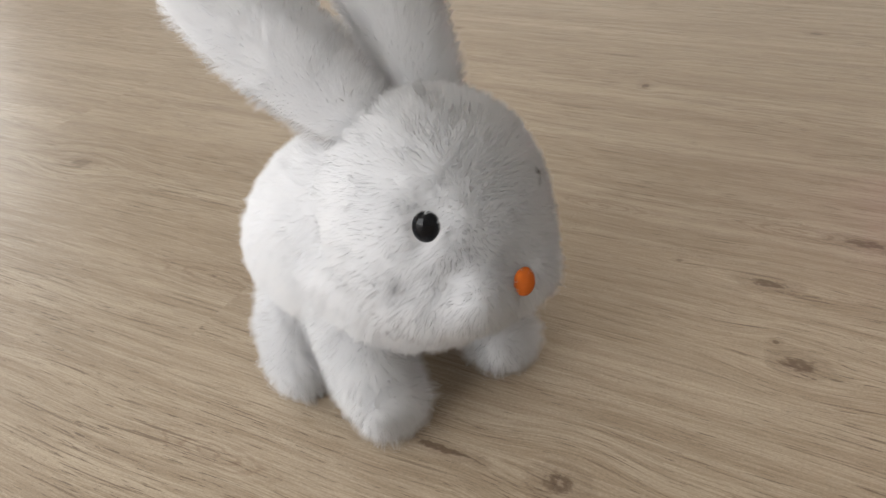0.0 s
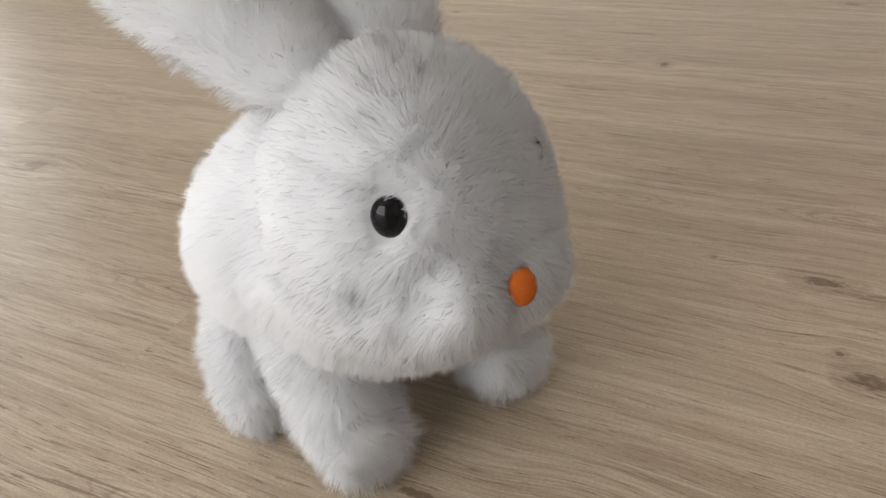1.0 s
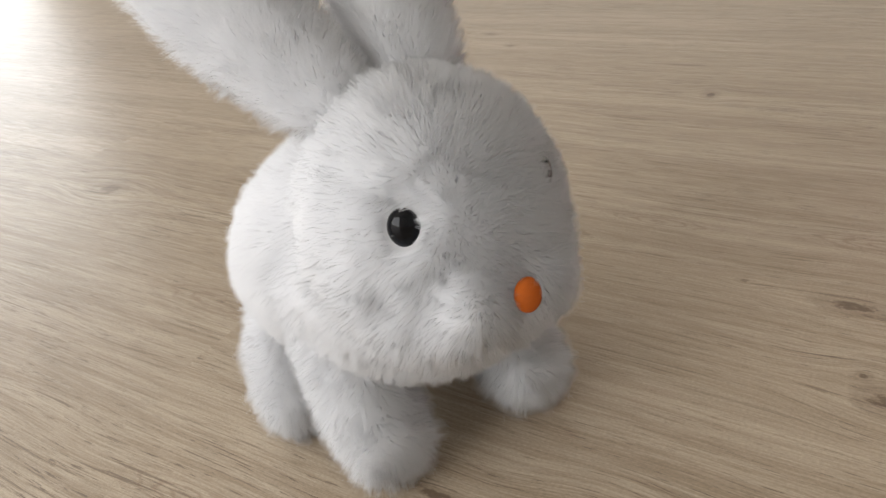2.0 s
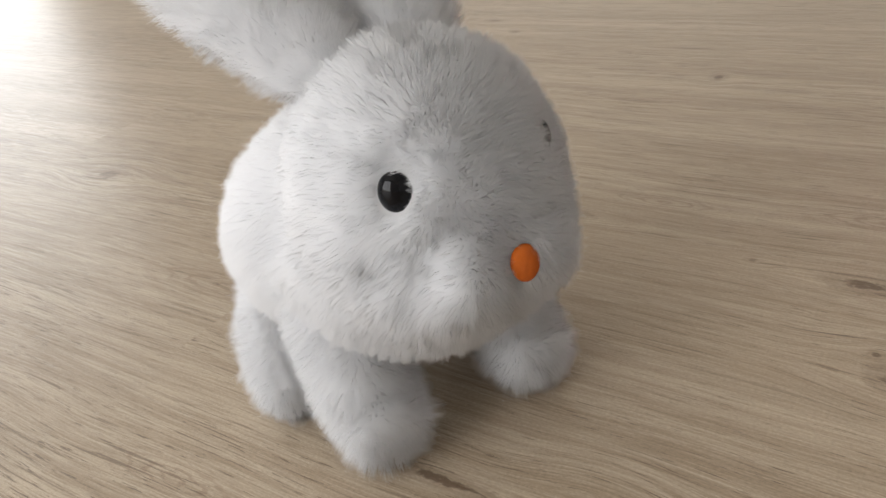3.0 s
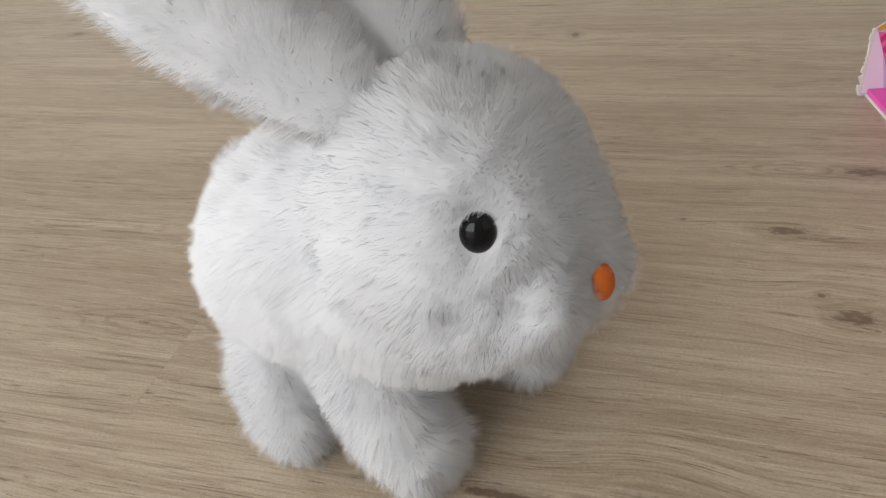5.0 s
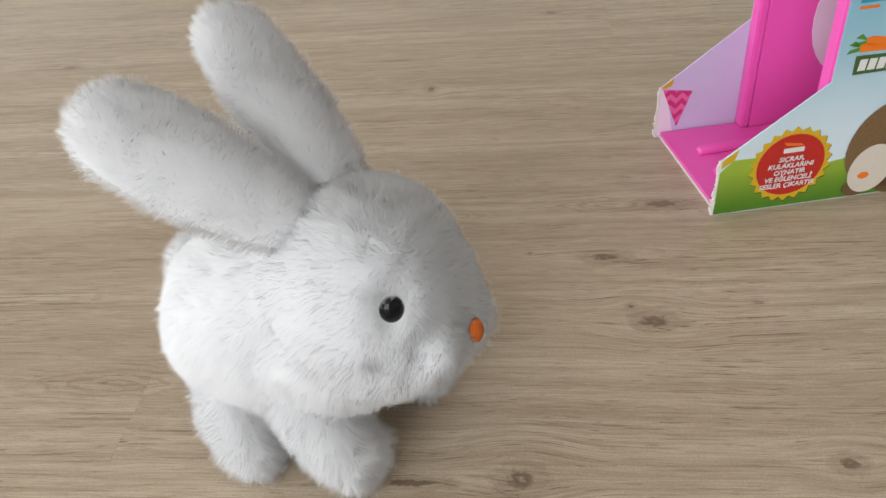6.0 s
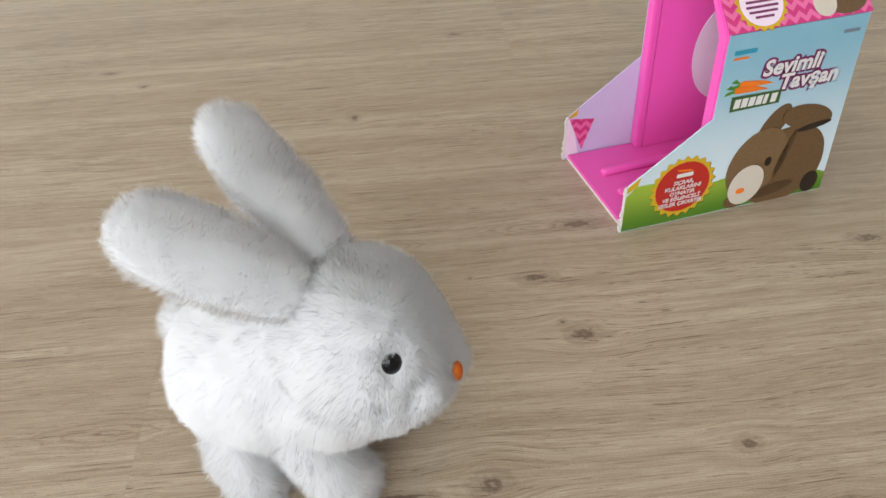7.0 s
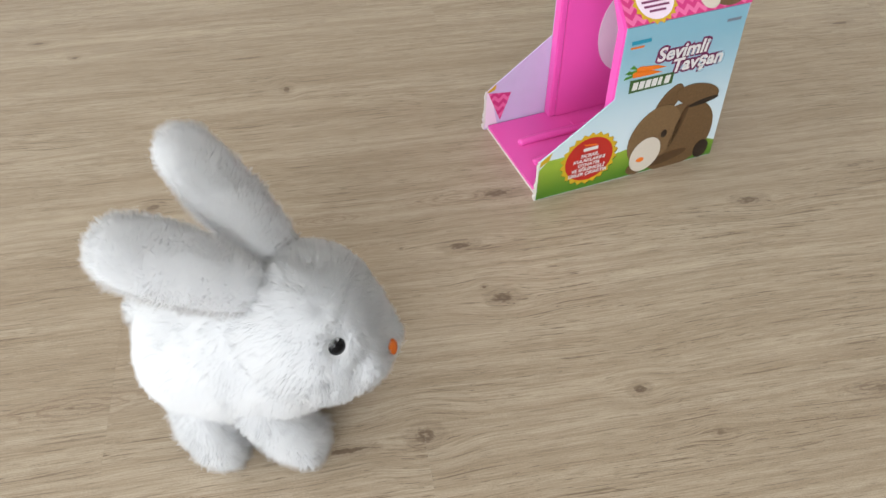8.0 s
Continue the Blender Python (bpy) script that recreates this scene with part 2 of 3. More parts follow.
def sheet(name, outline, thick, mat, bevel=0.0):
    """A flat sheet: outline in x and z, its face at y = 0, its back at y = thick."""
    bm = bmesh.new()
    face = bm.faces.new([bm.verts.new((x, 0, z)) for x, z in outline])
    moved = bmesh.ops.extrude_face_region(bm, geom=[face])
    bmesh.ops.translate(bm, verts=[v for v in moved["geom"] if isinstance(v, bmesh.types.BMVert)], vec=(0, thick, 0))
    if bevel:
        bmesh.ops.bevel(bm, geom=bm.edges[:], offset=bevel, segments=1, affect="EDGES")
    return from_bm(name, bm, mat)


def oval(cx, cz, a, b, turn=0.0, n=28, power=1.0):
    c, s = math.cos(radians(turn)), math.sin(radians(turn))
    out = []
    for i in range(n):
        t = 2 * math.pi * i / n
        x, z = a * math.copysign(abs(math.cos(t)) ** power, math.cos(t)), b * math.copysign(abs(math.sin(t)) ** power, math.sin(t))
        out.append((cx + x * c - z * s, cz + x * s + z * c))
    return out


def starburst(cx, cz, r0, r1, n):
    return [(cx + (r1 if i % 2 else r0) * math.cos(math.pi * i / n), cz + (r1 if i % 2 else r0) * math.sin(math.pi * i / n)) for i in range(2 * n)]


def lettering(name, words, size, mat, depth=0.0002, shear=0.0, bold=0.0):
    """Words in the built-in font as a mesh standing in the x, z plane, facing -y."""
    cu = bpy.data.curves.new(name, "FONT")
    cu.body, cu.size, cu.extrude, cu.align_x, cu.align_y, cu.shear, cu.offset = words, size, depth, "CENTER", "CENTER", shear, bold
    cu.resolution_u = 3
    ob = new(name, cu)
    me = bpy.data.meshes.new_from_object(ob.evaluated_get(bpy.context.evaluated_depsgraph_get()))
    bpy.data.objects.remove(ob)
    me.transform(pose(0, 0, 0, 90))
    me.materials.clear()
    me.materials.append(mat)
    return me


def islands(me):
    """The separate pieces of a mesh, each as a mesh of its own."""
    bm = bmesh.new()
    bm.from_mesh(me)
    bm.verts.ensure_lookup_table()
    seen, out = set(), []
    for v in bm.verts:
        if v.index in seen:
            continue
        stack, mine = [v], []
        seen.add(v.index)
        while stack:
            k = stack.pop()
            mine.append(k)
            for e in k.link_edges:
                o = e.other_vert(k)
                if o.index not in seen:
                    seen.add(o.index)
                    stack.append(o)
        order = {k.index: i for i, k in enumerate(mine)}
        faces = [[order[c.index] for c in f.verts] for f in {f for k in mine for f in k.link_faces}]
        out.append(mesh_of(me.name, [tuple(k.co) for k in mine], sorted(faces), me.materials[0]))
    bm.free()
    return out


# ---- room ----
X0, X1, Y0, Y1, RH = (ROOM[k] for k in ("x0", "x1", "y0", "y1", "h"))


def wall(name, pieces, label):
    bm = bmesh.new()
    for x0, x1, y0, y1, z0, z1 in pieces:
        bmesh.ops.create_cube(bm, size=1.0, matrix=Matrix.Translation(((x0 + x1) / 2, (y0 + y1) / 2, (z0 + z1) / 2)) @ Matrix.Diagonal((x1 - x0, y1 - y0, z1 - z0, 1)))
    return tagged(new(name, from_bm(name, bm, PLASTER)), label, "wall", kind="structure")


T = 0.2
d = DOOR
wall("wall_west", [(X0 - T, X0, Y0 - T, d["y0"], 0, RH), (X0 - T, X0, d["y1"], Y1 + T, 0, RH), (X0 - T, X0, d["y0"], d["y1"], d["z1"], RH), (X0 - T, X0, d["y0"], d["y1"], 0, d["z0"])],
     "white painted wall with a wide glazed door opening")
# the south opening is invented to hold the fill lamp
s = SIDE
wall("wall_south", [(X0, s["x0"], Y0 - T, Y0, 0, RH), (s["x1"], X1, Y0 - T, Y0, 0, RH), (s["x0"], s["x1"], Y0 - T, Y0, 0, s["z0"]), (s["x0"], s["x1"], Y0 - T, Y0, s["z1"], RH)],
     "white painted wall with an opening added for the fill lamp")
wall("wall_east", [(X1, X1 + T, Y0 - T, Y1 + T, 0, RH)], "plain white painted wall of the room")
wall("wall_north", [(X0, X1, Y1, Y1 + T, 0, RH)], "plain white painted wall of the room")
tagged(new("ceiling", slab("ceiling", X0 - T, X1 + T, Y0 - T, Y1 + T, RH, RH + 0.15, PLASTER)), "plain white painted ceiling", "ceiling", kind="structure")

# ---- the plush rabbit ----
HEADING = -26.0
rabbit = new("plush_rabbit")
rabbit.matrix_basis = pose(-0.165, -0.135, 0, 0, 0, HEADING)
tagged(rabbit, "white plush toy rabbit with raised ears, standing on the laminate floor", "plush toy")
rng = np.random.default_rng(7)


def ball(center, radii, pitch=0.0, bumps=(), nu=96, nv=64):
    """A rounded form: an ellipsoid swollen or dented at places. bumps: (point, width, height)."""
    u = np.linspace(0, 2 * np.pi, nu, endpoint=False)
    v = np.linspace(0, np.pi, nv + 1)[1:-1]
    uu, vv = np.meshgrid(u, v)
    d = np.stack([np.sin(vv) * np.cos(uu), np.sin(vv) * np.sin(uu), np.cos(vv)], -1).reshape(-1, 3)
    d = np.vstack([d, [[0, 0, 1], [0, 0, -1]]])
    turn = np.array(Matrix.Rotation(-radians(pitch), 3, "Y"))
    p = (d * np.array(radii)) @ turn.T + np.array(center)
    out = (d / np.array(radii))
    out = (out / np.linalg.norm(out, axis=1, keepdims=True)) @ turn.T
    for q, w, h in bumps:
        p = p + out * (h * np.exp(-((p - np.array(q)) ** 2).sum(1) / (2 * w * w)))[:, None]
    p = p + out * np.array([0.0017 * noise.noise(Vector(k) * 62) + 0.0007 * noise.noise(Vector(k) * 170 + Vector((5, 2, 1))) for k in p.tolist()])[:, None]
    rows, faces = nv - 1, []
    for j in range(rows - 1):
        for i in range(nu):
            a, b = j * nu + i, j * nu + (i + 1) % nu
            faces.append((a, a + nu, b + nu, b))
    top, bottom = rows * nu, rows * nu + 1
    for i in range(nu):
        faces.append((top, i, (i + 1) % nu))
        faces.append((bottom, (rows - 1) * nu + (i + 1) % nu, (rows - 1) * nu + i))
    return p, faces


def loft(spine, widths, depths, side, n=28, steps=26):
    """A soft limb: ellipses along a curve through the spine's points, closed round at both ends."""
    spine, k = np.array(spine, float), len(spine)
    at = np.linspace(0, k - 1, steps)
    j = np.clip(at.astype(int), 0, k - 2)
    f = (at - j)[:, None]

    def smooth(a):
        a = np.array(a, float).reshape(k, -1)
        p0, p1, p2, p3 = a[np.maximum(j - 1, 0)], a[j], a[j + 1], a[np.minimum(j + 2, k - 1)]
        return 0.5 * (2 * p1 + (p2 - p0) * f + (2 * p0 - 5 * p1 + 4 * p2 - p3) * f ** 2 + (3 * p1 - p0 - 3 * p2 + p3) * f ** 3)

    c, w, h = smooth(spine), smooth(widths)[:, 0], smooth(depths)[:, 0]
    tan = np.gradient(c, axis=0)
    tan /= np.linalg.norm(tan, axis=1, keepdims=True)
    sv = np.array(side, float) - tan * (tan @ np.array(side, float))[:, None]
    sv /= np.linalg.norm(sv, axis=1, keepdims=True)
    nv = np.cross(tan, sv)
    t = np.linspace(0, 2 * np.pi, n, endpoint=False)
    # round the two ends off
    span = np.minimum(np.arange(steps), np.arange(steps)[::-1]) / 4.0
    cap = np.sqrt(np.clip(1 - (1 - np.clip(span, 0, 1)) ** 2, 0.0004, 1))
    ring = c[:, None] + (w * cap)[:, None, None] * np.cos(t)[None, :, None] * sv[:, None] + (h * cap)[:, None, None] * np.sin(t)[None, :, None] * nv[:, None]
    p = np.vstack([ring.reshape(-1, 3), c[:1], c[-1:]])
    faces = [(a * n + i, a * n + (i + 1) % n, (a + 1) * n + (i + 1) % n, (a + 1) * n + i) for a in range(steps - 1) for i in range(n)]
    faces += [(steps * n, (i + 1) % n, i) for i in range(n)] + [(steps * n + 1, (steps - 1) * n + i, (steps - 1) * n + (i + 1) % n) for i in range(n)]
    return p, faces


def furry(name, form, strands, length, lay, lift=0.95, width=0.00018, tuft=0.28, bare=()):
    """The skin of a part with its pile: every hair a thin tapering blade that bends the way the pile lies."""
    p, faces = form
    tris = np.array([t for f in faces for t in ([(f[0], f[1], f[2]), (f[0], f[2], f[3])] if len(f) == 4 else [tuple(f)])])
    a, b, c = p[tris[:, 0]], p[tris[:, 1]], p[tris[:, 2]]
    cr = np.cross(b - a, c - a)
    area = np.linalg.norm(cr, axis=1)
    mid = p.mean(0)
    if (cr * ((a + b + c) / 3 - mid)).sum() < 0:
        faces, tris, cr = [tuple(f)[::-1] for f in faces], tris[:, ::-1], -cr
        a, c = c, a
    vn = np.zeros_like(p)
    for k in range(3):
        np.add.at(vn, tris[:, k], cr)
    vn /= np.maximum(np.linalg.norm(vn, axis=1, keepdims=True), 1e-12)
    pick = rng.choice(len(tris), strands, p=area / area.sum())
    r1, r2 = np.sqrt(rng.random(strands))[:, None], rng.random(strands)[:, None]
    w0, w1, w2 = 1 - r1, r1 * (1 - r2), r1 * r2
    root = w0 * a[pick] + w1 * b[pick] + w2 * c[pick]
    nrm = w0 * vn[tris[pick, 0]] + w1 * vn[tris[pick, 1]] + w2 * vn[tris[pick, 2]]
    nrm /= np.maximum(np.linalg.norm(nrm, axis=1, keepdims=True), 1e-9)
    # bare rings round the eyes and the nose
    keep = np.ones(strands, bool)
    for spot, reach in bare:
        keep &= ((root - np.array(spot)) ** 2).sum(1) > reach ** 2
    root, nrm, strands = root[keep], nrm[keep], int(keep.sum())
    # tufts: a slow swirl over the surface that all hairs of a lock share
    q = root * 95.0
    swirl = np.stack([np.sin(q[:, 1] * 1.3 + 2 * np.sin(q[:, 2])), np.sin(q[:, 2] * 1.1 + 2 * np.sin(q[:, 0] * 0.9)), np.sin(q[:, 0] * 1.2 + 2 * np.sin(q[:, 1] * 1.1))], 1)
    q = root * 330.0
    swirl += 0.8 * np.stack([np.sin(q[:, 1] + 2 * np.sin(q[:, 2])), np.sin(q[:, 2] + 2 * np.sin(q[:, 0])), np.sin(q[:, 0] + 2 * np.sin(q[:, 1]))], 1)
    flow = np.array(lay, float)[None] + tuft * 0.55 * swirl + 0.28 * rng.normal(size=root.shape)
    flow -= nrm * (flow * nrm).sum(1, keepdims=True)
    way = lift * nrm + 0.62 * flow
    way /= np.linalg.norm(way, axis=1, keepdims=True)
    ln = (length * (0.65 + 0.5 * rng.random(strands)) * np.where(rng.random(strands) < 0.03, 1.3, 1.0))[:, None]
    side = np.cross(way, nrm + 0.20 * rng.normal(size=root.shape))
    side /= np.linalg.norm(side, axis=1, keepdims=True)
    knee = root + way * ln * 0.55
    tip = knee + (way + 0.35 * flow - 0.10 * np.array([[0, 0, 1.0]])) * ln * 0.45
    # hairs of one lock lean together at their tips
    for cell, pull in ((0.0032, 0.48), (0.0080, 0.10)):
        key = np.floor(root / cell + 0.35 * swirl).astype(np.int64)
        _, lock = np.unique(key @ np.array([1, 4093, 16760833]), return_inverse=True)
        count = np.bincount(lock)[:, None]
        heart = np.stack([np.bincount(lock, tip[:, k]) for k in range(3)], 1) / count
        tall = (0.85 + 0.5 * rng.random(len(count)))[lock][:, None]
        tip = root + (tip + pull * (heart[lock] - tip) - root) * tall
        knee = knee + pull * 0.45 * (heart[lock] - tip)
    hw = width * (0.7 + 0.6 * rng.random(strands))[:, None] / 2
    blades = np.stack([root - side * hw, root + side * hw, knee + side * hw * 0.8, knee - side * hw * 0.8, tip], 1).reshape(-1, 3)
    blades[:, 2] = np.maximum(blades[:, 2], 0.0006)
    base = p.copy()
    base[:, 2] = np.maximum(base[:, 2], 0.001)
    n0, i = len(base), np.arange(strands) * 5 + len(base)
    corners = np.stack([i, i + 1, i + 2, i + 3, i + 3, i + 2, i + 4], 1)
    skin = [len(f) for f in faces]
    loops = np.concatenate([np.concatenate([np.array(f) for f in faces]), corners.reshape(-1)])
    sizes = np.concatenate([np.array(skin), np.tile([4, 3], strands)])
    starts = np.concatenate([[0], np.cumsum(sizes)[:-1]])
    me = bpy.data.meshes.new(name)
    verts = np.vstack([base, blades])
    me.vertices.add(len(verts))
    me.vertices.foreach_set("co", verts.reshape(-1).astype(np.float32))
    me.loops.add(len(loops))
    me.loops.foreach_set("vertex_index", loops.astype(np.int32))
    me.polygons.add(len(sizes))
    me.polygons.foreach_set("loop_start", starts.astype(np.int32))
    me.materials.append(PLUSH)
    me.update(calc_edges=True)
    me.shade_smooth()
    soft = nrm + 0.12 * np.cross(side, way) + 0.05 * rng.normal(size=nrm.shape)
    soft /= np.linalg.norm(soft, axis=1, keepdims=True)
    normals = np.vstack([vn, np.repeat(soft, 5, axis=0)])
    me.normals_split_custom_set_from_vertices([tuple(k) for k in normals.tolist()])
    return me


EYES = [(0.0678, sgn * 0.0266, 0.1232) for sgn in (-1, 1)]
NOSE = (0.0928, 0.0, 0.0985)
head_bumps = [((0.086, sgn * 0.0135, 0.0915), 0.010, 0.0080) for sgn in (-1, 1)]
head_bumps += [((0.068, sgn * 0.032, 0.085), 0.014, 0.005) for sgn in (-1, 1)]
head_bumps += [((x, y, z), 0.008, -0.004) for x, y, z in EYES]
head_bumps += [((0.0800 - 0.0006 * k * k, sgn * (0.0235 + 0.0012 * k), 0.106 - 0.006 * k), 0.0050, -0.0020) for sgn in (-1, 1) for k in range(4)]
head_bumps += [((0.070 - 0.0006 * k * k, sgn * (0.0345 + 0.001 * k), 0.108 - 0.006 * k), 0.0060, -0.0014) for sgn in (-1, 1) for k in range(4)]
head_bumps += [((0.088, 0, 0.099), 0.006, -0.002)]
body_bumps = [((-0.005, 0, 0.022), 0.022, -0.006), ((0.037, 0, 0.043), 0.020, 0.006)]
for sgn in (-1, 1):
    body_bumps += [((-0.05, sgn * 0.040, 0.055), 0.028, 0.006), ((-0.06, sgn * 0.030, 0.112), 0.024, -0.006), ((0.016, sgn * 0.036, 0.050), 0.016, 0.004)]
    # folds of the cloth behind the cheek and down the shoulder
    body_bumps += [((0.022 - 0.006 * k, sgn * (0.046 - 0.002 * k), 0.128 - 0.014 * k), 0.0055, -0.0022) for k in range(4)]


def torso(core, lumps, blend, bumps, nu=168, nv=120):
    """Body and head as one soft form: ellipsoids (centre, radii, pitch) melted together round a core point. Returns the form of each."""
    u, v = np.linspace(0, 2 * np.pi, nu, endpoint=False), np.linspace(0, np.pi, nv + 1)[1:-1]
    uu, vv = np.meshgrid(u, v)
    d = np.stack([np.cos(vv), np.sin(vv) * np.cos(uu), np.sin(vv) * np.sin(uu)], -1).reshape(-1, 3)
    d = np.vstack([d, [[1, 0, 0], [-1, 0, 0]]])

    def fields(p):
        out = []
        for center, radii, pitch in lumps:
            q = (p - np.array(center)) @ np.array(Matrix.Rotation(-radians(pitch), 3, "Y")) / np.array(radii)
            k = np.linalg.norm(q, axis=1)
            out.append(k * (k - 1) / np.maximum(np.linalg.norm(q / np.array(radii), axis=1), 1e-6))
        return np.array(out)

    lo, hi = np.zeros(len(d)), np.full(len(d), 0.2)
    for _ in range(26):
        mid = (lo + hi) / 2
        f = fields(np.array(core) + d * mid[:, None])
        inside = -blend * np.log(np.exp(-f / blend).sum(0)) < 0
        lo, hi = np.where(inside, mid, lo), np.where(inside, hi, mid)
    p = np.array(core) + d * lo[:, None]
    for q, w, h in bumps:
        p = p + d * (h * np.exp(-((p - np.array(q)) ** 2).sum(1) / (2 * w * w)))[:, None]
    p = p + d * np.array([0.0012 * noise.noise(Vector(k) * 58) + 0.0006 * noise.noise(Vector(k) * 170) for k in p.tolist()])[:, None]
    rows = nv - 1
    faces = [(j * nu + i, (j + 1) * nu + i, (j + 1) * nu + (i + 1) % nu, j * nu + (i + 1) % nu) for j in range(rows - 1) for i in range(nu)]
    faces += [(rows * nu, i, (i + 1) % nu) for i in range(nu)] + [(rows * nu + 1, (rows - 1) * nu + (i + 1) % nu, (rows - 1) * nu + i) for i in range(nu)]
    f = fields(p)
    front = f[0] < f[1:].min(0)
    forms = []
    for side in (True, False):
        mine = [k for k in faces if bool(front[k[0]]) == side]
        used = sorted({c for k in mine for c in k})
        at = {c: n for n, c in enumerate(used)}
        forms.append((p[used], [tuple(at[c] for c in k) for k in mine]))
    return forms


head_form, body_form = torso((0.005, 0, 0.090), [((0.037, 0, 0.106), (0.0490, 0.0455, 0.0510), 20), ((-0.025, 0, 0.073), (0.0640, 0.0545, 0.0535), 12), ((0.018, 0, 0.075), (0.037, 0.0450, 0.032), 0)], 0.0050, head_bumps + body_bumps)
part("body", furry("body", body_form, 150000, 0.0052, (-0.5, 0, -0.75)), rabbit)
part("head", furry("head", head_form, 130000, 0.0048, (-0.45, 0, -0.2), 0.95, bare=[(k, 0.0068) for k in EYES] + [(NOSE, 0.0061)]), rabbit)
part("tail", furry("tail", ball((-0.089, 0, 0.082), (0.011, 0.014, 0.013), 0, (), 24, 16), 4000, 0.006, (-0.3, 0, 0.1), 0.9), rabbit, "short round tail")
for sgn, ear_way, side, base_x in ((-1, (-0.60, -0.44, 0.66), (0.30, 0.90, 0.3), 0.014), (1, (-0.65, 0.08, 0.75), (0.12, 1.0, 0.0), 0.017)):
    way = Vector(ear_way).normalized()
    foot = Vector((base_x, sgn * 0.0155, 0.145))
    spine = [foot + way * k for k in (-0.010, 0.02, 0.05, 0.08, 0.100)]
    ear = loft([tuple(k) for k in spine], (0.0115, 0.0185, 0.0215, 0.0195, 0.013), (0.0085, 0.0095, 0.0095, 0.0085, 0.006), side)
    part("ear", furry("ear", ear, 38000, 0.0052, (-0.2, 0, 0.5), 0.65), rabbit, "raised rounded plush ear")
for sgn in (-1, 1):
    leg = loft([(0.002, sgn * 0.024, 0.066), (0.017, sgn * 0.0335, 0.040), (0.033, sgn * 0.0350, 0.020), (0.050, sgn * 0.0350, 0.0150)], (0.024, 0.0190, 0.0165, 0.0135), (0.024, 0.0190, 0.0160, 0.0115), (0, 1, 0))
    part("front_leg", furry("front_leg", leg, 34000, 0.0062, (0.2, 0, -0.3)), rabbit)
    leg = loft([(-0.036, sgn * 0.029, 0.055), (-0.029, sgn * 0.044, 0.033), (-0.018, sgn * 0.0505, 0.016), (-0.004, sgn * 0.0520, 0.0130)], (0.022, 0.019, 0.0160, 0.0120), (0.022, 0.019, 0.0150, 0.0105), (0, 1, 0))
    part("hind_leg", furry("hind_leg", leg, 30000, 0.0062, (0.2, 0, -0.3)), rabbit)
for x, y, z in EYES:
    bm = bmesh.new()
    bmesh.ops.create_uvsphere(bm, u_segments=28, v_segments=18, radius=0.0063, matrix=pose(x, y, z, 0, 0, math.degrees(math.atan2(y, x - 0.04))) @ Matrix.Diagonal((0.66, 0.88, 1.08, 1)))
    part("eye", from_bm("eye", bm, EYE_BLACK, True), rabbit, "glossy black bead eye")
bm = bmesh.new()
bmesh.ops.create_uvsphere(bm, u_segments=24, v_segments=14, radius=1.0, matrix=pose(*NOSE, 0, -12) @ Matrix.Diagonal((0.0026, 0.0051, 0.0060, 1)))
part("nose", from_bm("nose", bm, NOSE_FELT, True), rabbit, "oval orange flocked nose")

# ---- the open toy carton: x to its back, y to its far side ----
carton = new("toy_carton")
carton.matrix_basis = pose(0.079, 0.049, 0, 0, 0, 11.4)
tagged(carton, "open house-shaped toy carton, printed sky and meadow, pink insert", "packaging box")
D, W, EAVE, RIDGE, FRONT = 0.197, 0.121, 0.166, 0.2265, 0.070
PROFILE = [(0.0, 0.0), (0.0015, 0.046), (FRONT, 0.096), (FRONT, EAVE), (D - 0.006, EAVE), (D, 0.0)]
near = part("side_panel", sheet("side_panel", PROFILE, 0.0012, SKYP), carton, "carton side printed with blue sky and green meadow")
far = part("side_panel", sheet("side_panel_far", PROFILE, 0.0012, LILAC), carton, "lilac carton side with a pink zigzag pennant", pose(0, W - 0.0012, 0))
part("base_panel", slab("base_panel", 0.0035, D - 0.002, 0.0014, W - 0.0014, 0.0, 0.0018, CARTON), carton, "white carton base with a torn front edge")
part("back_panel", slab("back_panel", D - 0.0052, D - 0.004, 0.0014, W - 0.0014, 0.002, EAVE, LILAC), carton)
run = math.hypot(W / 2, RIDGE - EAVE)
slope = math.degrees(math.atan2(RIDGE - EAVE, W / 2))
roof = part("roof_panel", slab("roof_panel", FRONT, D - 0.004, 0, run, -0.0012, 0, ZIG), carton, "sloping carton panel printed with pink zigzags", pose(0, 0, EAVE + 0.0008, slope))
part("roof_panel", slab("roof_panel_far", FRONT, D - 0.004, -run, 0, -0.0012, 0, ZIG), carton, "sloping carton panel printed with pink zigzags", pose(0, W, EAVE + 0.0008, -slope))
# torn white edges of the front lips
for y in (0.0006, W - 0.0006):
    bm = bmesh.new()
    r = random.Random(4)
    for i in range(14):
        z = 0.001 + 0.0445 * i / 14
        bmesh.ops.create_cube(bm, size=1.0, matrix=Matrix.Translation((-0.0004 + r.uniform(-0.0008, 0.0006) + 0.0015 * i / 14, y, z + 0.0016)) @ pose(0, 0, 0, 0, r.uniform(-25, 25), r.uniform(-12, 12)) @ Matrix.Diagonal((r.uniform(0.0014, 0.0034), 0.0016, 0.0042, 1)))
    part("torn_edge", from_bm("torn_edge", bm, CARTON), near if y < 0.05 else far, "frayed white carton edge", None if y < 0.05 else pose(0, -(W - 0.0012), 0))

